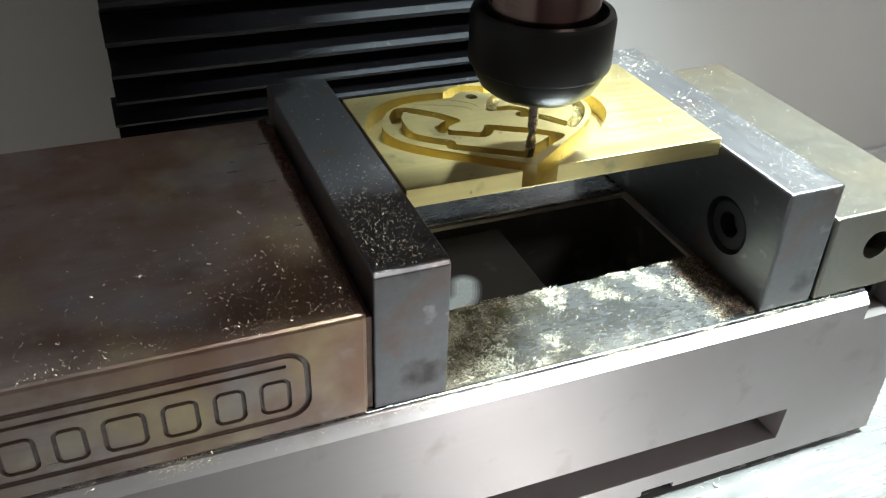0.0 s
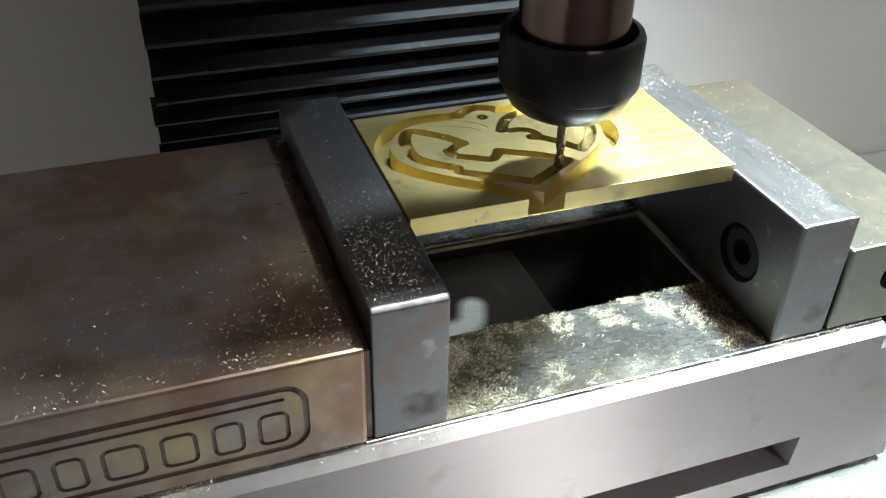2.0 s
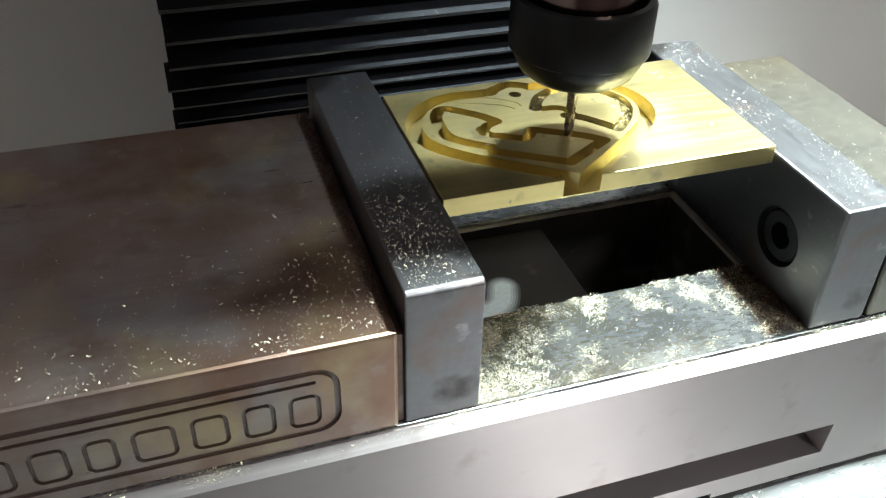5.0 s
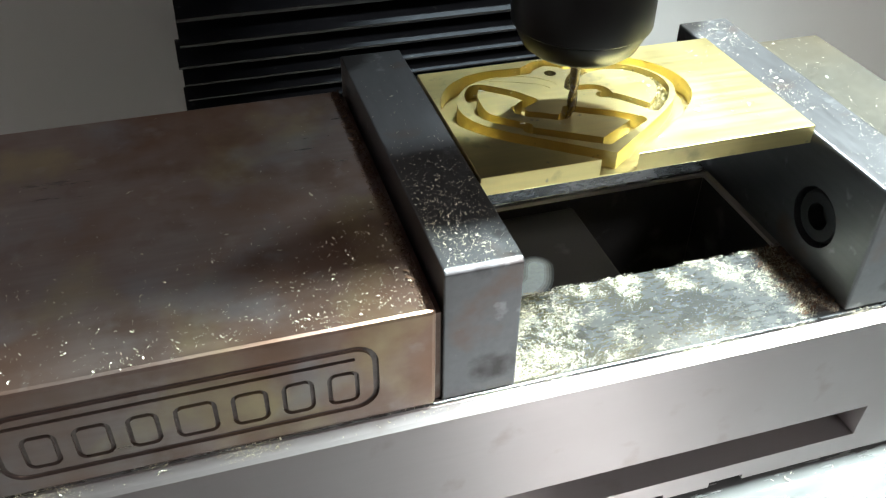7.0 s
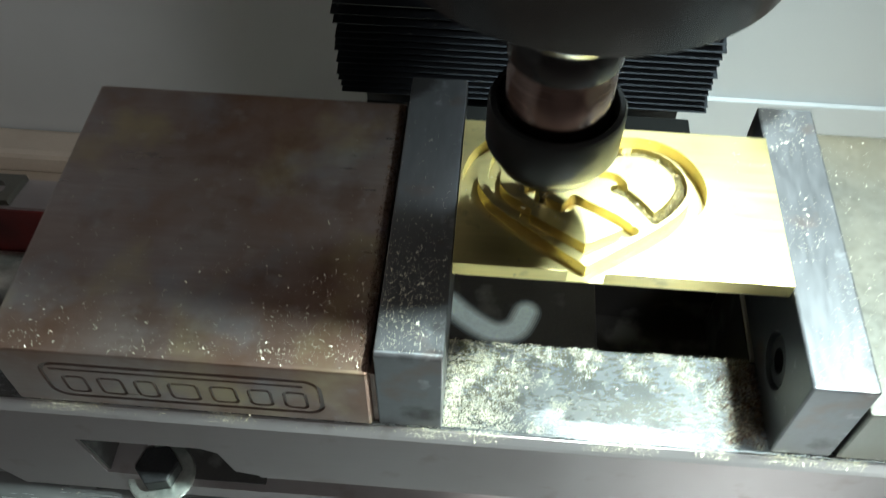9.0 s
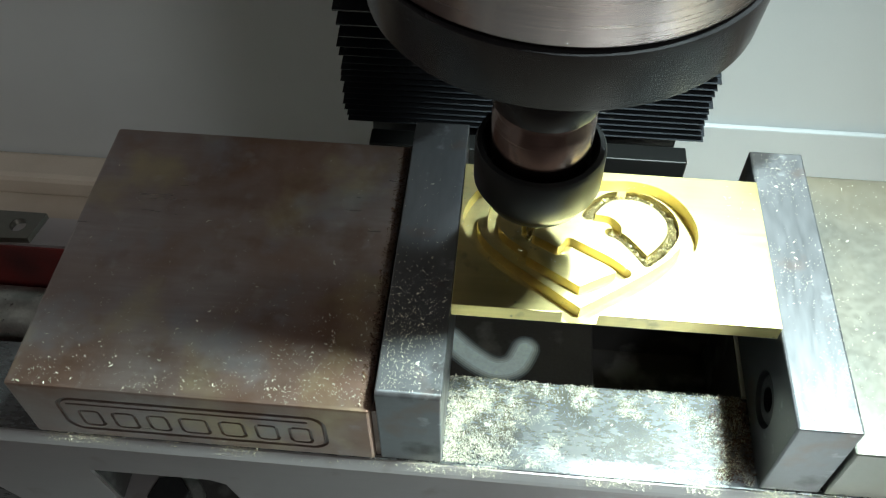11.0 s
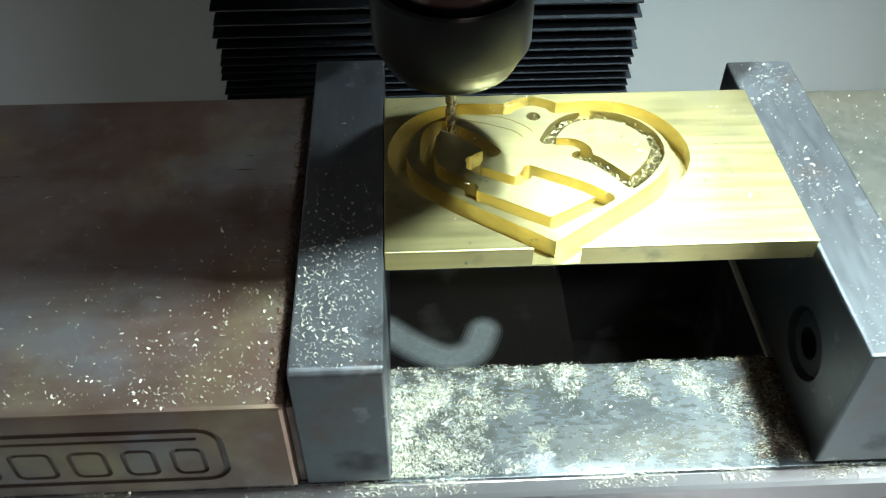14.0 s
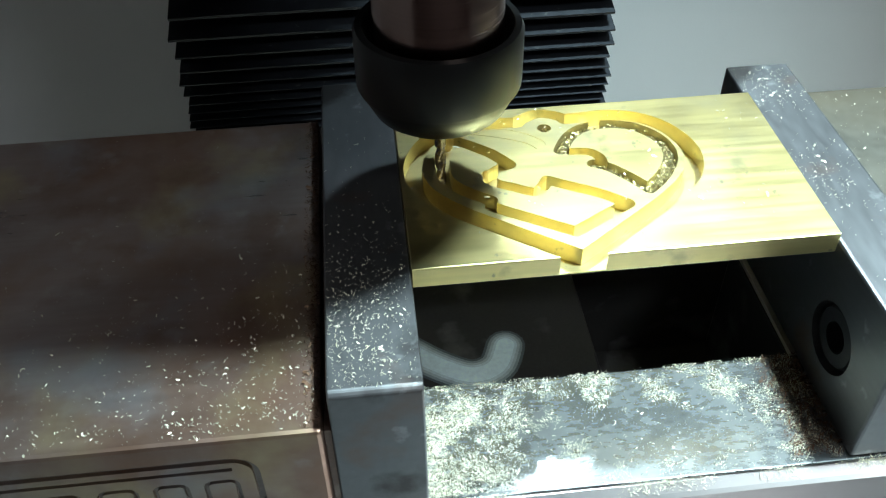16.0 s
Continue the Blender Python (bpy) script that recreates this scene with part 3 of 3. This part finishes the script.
def brass_plate():
    p = thing("brass_plate", (0.056, 0.069, 0.0424), "brass plate with a heart pendant half milled out", "metal plate", rides=True)
    plate = box(0.0005, 0.1121, 0.0356, 0.1028, 0.0426, T, 0.0002)
    mid = [(0.0445, 0.0345), (0.0620, 0.0472), (0.0735, 0.0560), (0.0812, 0.0640), (0.0846, 0.0720), (0.0842, 0.0800), (0.0800, 0.0885), (0.0730, 0.0940), (0.0650, 0.0960), (0.0575, 0.0957), (0.0520, 0.0955)]
    r = smooth_line(mid, 8)
    mirror = [Vector((0.089 - q.x, q.y)) for q in r]
    cutters = [prism(stroke(r, 0.0054), FLOOR - 0.0008, 0.06), prism(stroke(mirror, 0.0054), FLOOR - 0.0008, 0.06)]
    cutters.append(prism(stroke(smooth_line([(0.0370, 0.0955), (0.0398, 0.0975), (0.0447, 0.0993), (0.0496, 0.0975), (0.0522, 0.0955)], 6), 0.0046), FLOOR - 0.0008, 0.06))
    for line, w in LINES + PACKED:
        cutters.append(prism(stroke(smooth_line(line, 6), w), FLOOR, 0.06))
    for line in ([(0.0211, 0.0922), (0.0294, 0.0930), (0.0372, 0.0905), (0.0428, 0.0858), (0.0437, 0.0832)], [(0.0226, 0.0912), (0.0303, 0.0886), (0.0378, 0.0850), (0.0407, 0.0817)]):
        cutters.append(prism(stroke(smooth_line(line, 6), 0.0003), T - 0.0003, 0.06))
    cutters.append(prism([(RING[0] + 0.0021 * math.cos(k * 0.3927), RING[1] + 0.0021 * math.sin(k * 0.3927)) for k in range(16)], FLOOR, 0.06))
    part("plate", carve(plate, cutters), BRASS, p)


# ---- swarf ----
def swarf(name, spots, size, mat, label, base, lift=0.0004):
    """Loose curled chips, one at each (x, y, z) of spots."""
    rng = random.Random(name + str(len(spots)))
    verts, faces = [], []
    for x, y, z in spots:
        a, s = rng.uniform(0, 6.283), size * rng.lognormvariate(0, 0.45)
        w, curl = s * rng.uniform(0.12, 0.3), rng.uniform(-0.4, 0.9)
        c, d = math.cos(a), math.sin(a)
        roll = rng.uniform(-0.8, 0.8)
        n = len(verts)
        for k in range(4):
            u = (k / 3 - 0.5) * s
            bend = curl * s * (0.25 - (k / 3 - 0.5) ** 2) * 1.6
            h = 0.00008 + abs(bend) * 0.5 + rng.uniform(0, lift)
            for e in (-1, 1):
                px, py = u * c - (bend + e * w / 2) * d, u * d + (bend + e * w / 2) * c
                verts.append((x + px - base[0], y + py - base[1], z + h + e * w * 0.5 * math.sin(roll) + w * 0.4 - base[2]))
        for k in range(3):
            q = n + 2 * k
            faces.append((q, q + 1, q + 3, q + 2))
    mesh = bpy.data.meshes.new(name)
    mesh.from_pydata(verts, [], faces)
    mesh.materials.append(mat)
    ob = new(name, mesh)
    ob.location = base
    BASE[ob.name] = Vector(base)
    ON_TABLE.append(ob)
    return tagged(ob, label, "swarf", kind="stuff")


def scatter(n, x0, x1, y0, y1, z, keep=None, seed=1):
    rng = random.Random(seed)
    out = []
    while len(out) < n:
        x, y = rng.uniform(x0, x1), rng.uniform(y0, y1)
        if keep is None or rng.random() < keep(x, y):
            out.append((x, y, z))
    return out


def patchy(scale, bias):
    return lambda x, y: min(1, max(0.02, noise.noise(Vector((x * scale, y * scale, 1.7))) * 1.6 + bias))


def strew():
    def rail(x, y):
        n = noise.noise(Vector((x * 110, y * 110, 3.1))) + 0.6 * noise.noise(Vector((x * 300, y * 300, 8.0)))
        clear = math.exp(-((x - 0.058) / 0.017) ** 2 - ((y - 0.013) / 0.012) ** 2) * 0.9 + math.exp(-((x - 0.087) / 0.010) ** 2 - ((y - 0.010) / 0.011) ** 2) * 0.6
        return min(1, max(0.02, 0.24 + 1.0 * n - clear + 0.65 * max(0, 1 - x / 0.030)))
    swarf("rail_swarf", scatter(25000, 0.0005, 0.1115, 0.0, 0.0358, 0.0013, rail, 2), 0.00029, CHIP, "fine brass swarf strewn over the vise rail", (0.05, 0.018, 0.0013))
    ledge = [(x, y, min(0.0013, 0.0003 + (y + 0.0012) * 1.1)) for x, y, z in scatter(3000, -0.148, 0.156, -0.0034, -0.0006, 0.0013, lambda x, y: patchy(60, 0.4)(x, y) * (0.25 + 0.75 * max(0, (y + 0.0034) / 0.0028)), 3)]
    swarf("ledge_swarf", ledge, 0.00040, CHIP, "brass swarf lying along the bed's front edge", (0, -0.002, 0.0013))
    swarf("plate_swarf", scatter(1050, -0.0210, -0.0010, 0.001, 0.120, 0.0479, lambda x, y: math.exp(-((y - 0.018) / 0.022) ** 2) * (0.4 + 0.6 * math.exp(-((x + 0.015) / 0.007) ** 2)) + 0.03, 4), 0.00040, CHIP, "brass swarf on the jaw plate", (-0.011, 0.03, 0.0483))
    swarf("jaw_swarf", scatter(1150, -0.146, -0.0245, 0.0, 0.120, 0.0365, lambda x, y: math.exp(-(y / 0.042) ** 2) * (0.25 + 0.75 * math.exp(-((x + 0.035) / 0.022) ** 2)) + 0.012, 5), 0.00042, CHIP, "scattered brass swarf on the moving jaw", (-0.085, 0.03, 0.0369))
    swarf("jaw_edge_swarf", scatter(170, -0.146, -0.03, -0.0010, 0.006, 0.0365, patchy(80, 0.3), 15), 0.0005, CHIP, "brass swarf along the moving jaw's front edge", (-0.085, 0.003, 0.0369))
    swarf("fixed_plate_swarf", scatter(760, 0.1125, 0.1325, 0.001, 0.120, 0.0467, patchy(50, 0.35), 6), 0.00034, CHIP, "brass swarf on the fixed jaw plate", (0.122, 0.06, 0.0463))
    swarf("fixed_jaw_swarf", scatter(420, 0.135, 0.179, 0.001, 0.122, 0.0336, lambda x, y: math.exp(-(x - 0.135) / 0.012) + 0.10, 7), 0.00036, CHIP, "brass swarf on the fixed jaw", (0.157, 0.06, 0.0336))
    swarf("corner_swarf", scatter(1500, 0.0975, 0.1118, 0.001, 0.0355, 0.0013, lambda x, y: 0.25 + 0.75 * (x - 0.0975) / 0.0143, 8), 0.0006, LOOSE_RUST, "rusty brown swarf piled at the fixed jaw's foot", (0.105, 0.018, 0.0013), 0.0012)
    swarf("gap_rust", scatter(1100, -0.0275, -0.0237, 0.0, 0.1225, 0.0365, lambda x, y: 0.15 + 0.85 * (x + 0.0275) / 0.0038 * (0.4 + y * 5), 9), 0.0007, LOOSE_RUST, "rusty dust in the joint beside the jaw plate", (-0.025, 0.06, 0.0369))
    swarf("table_swarf", scatter(1300, -0.25, 0.30, -0.128, -0.005, -0.0734, patchy(30, 0.35), 10), 0.0007, CHIP, "brass swarf strewn over the milling table", (0, -0.05, -0.0734))
    swarf("stock_swarf", scatter(90, 0.002, 0.110, 0.037, 0.101, T + 0.0001, patchy(60, 0.15), 11), 0.0007, CHIP, "a few chips lying on the brass plate", (0.056, 0.069, T))
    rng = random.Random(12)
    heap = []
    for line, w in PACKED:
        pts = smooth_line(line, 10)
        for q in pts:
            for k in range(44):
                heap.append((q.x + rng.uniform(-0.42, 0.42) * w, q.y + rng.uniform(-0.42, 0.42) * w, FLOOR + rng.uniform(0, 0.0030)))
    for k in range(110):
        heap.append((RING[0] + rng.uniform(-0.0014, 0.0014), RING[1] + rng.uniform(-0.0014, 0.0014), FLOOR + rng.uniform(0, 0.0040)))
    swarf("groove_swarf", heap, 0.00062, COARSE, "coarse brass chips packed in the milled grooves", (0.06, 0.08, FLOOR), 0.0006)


def build():
    enclosure()
    bellows()
    spindle()
    table()
    vise()
    moving_jaw()
    fixed_jaw()
    brass_plate()
    strew()


build()


def motions():
    shift = [(t, AXIS[0] - x, AXIS[1] - y) for t, x, y in CUT]
    for ob in ON_TABLE:
        b = BASE[ob.name]
        walk(ob, [(t, pose(b.x + dx, b.y + dy, b.z)) for t, dx, dy in shift])
    tool = bpy.data.objects["collet_chuck"]
    b = BASE[tool.name]
    walk(tool, [(k * 0.1, pose(b.x, b.y, b.z, 0, 0, -80 * k)) for k in range(161)])


motions()
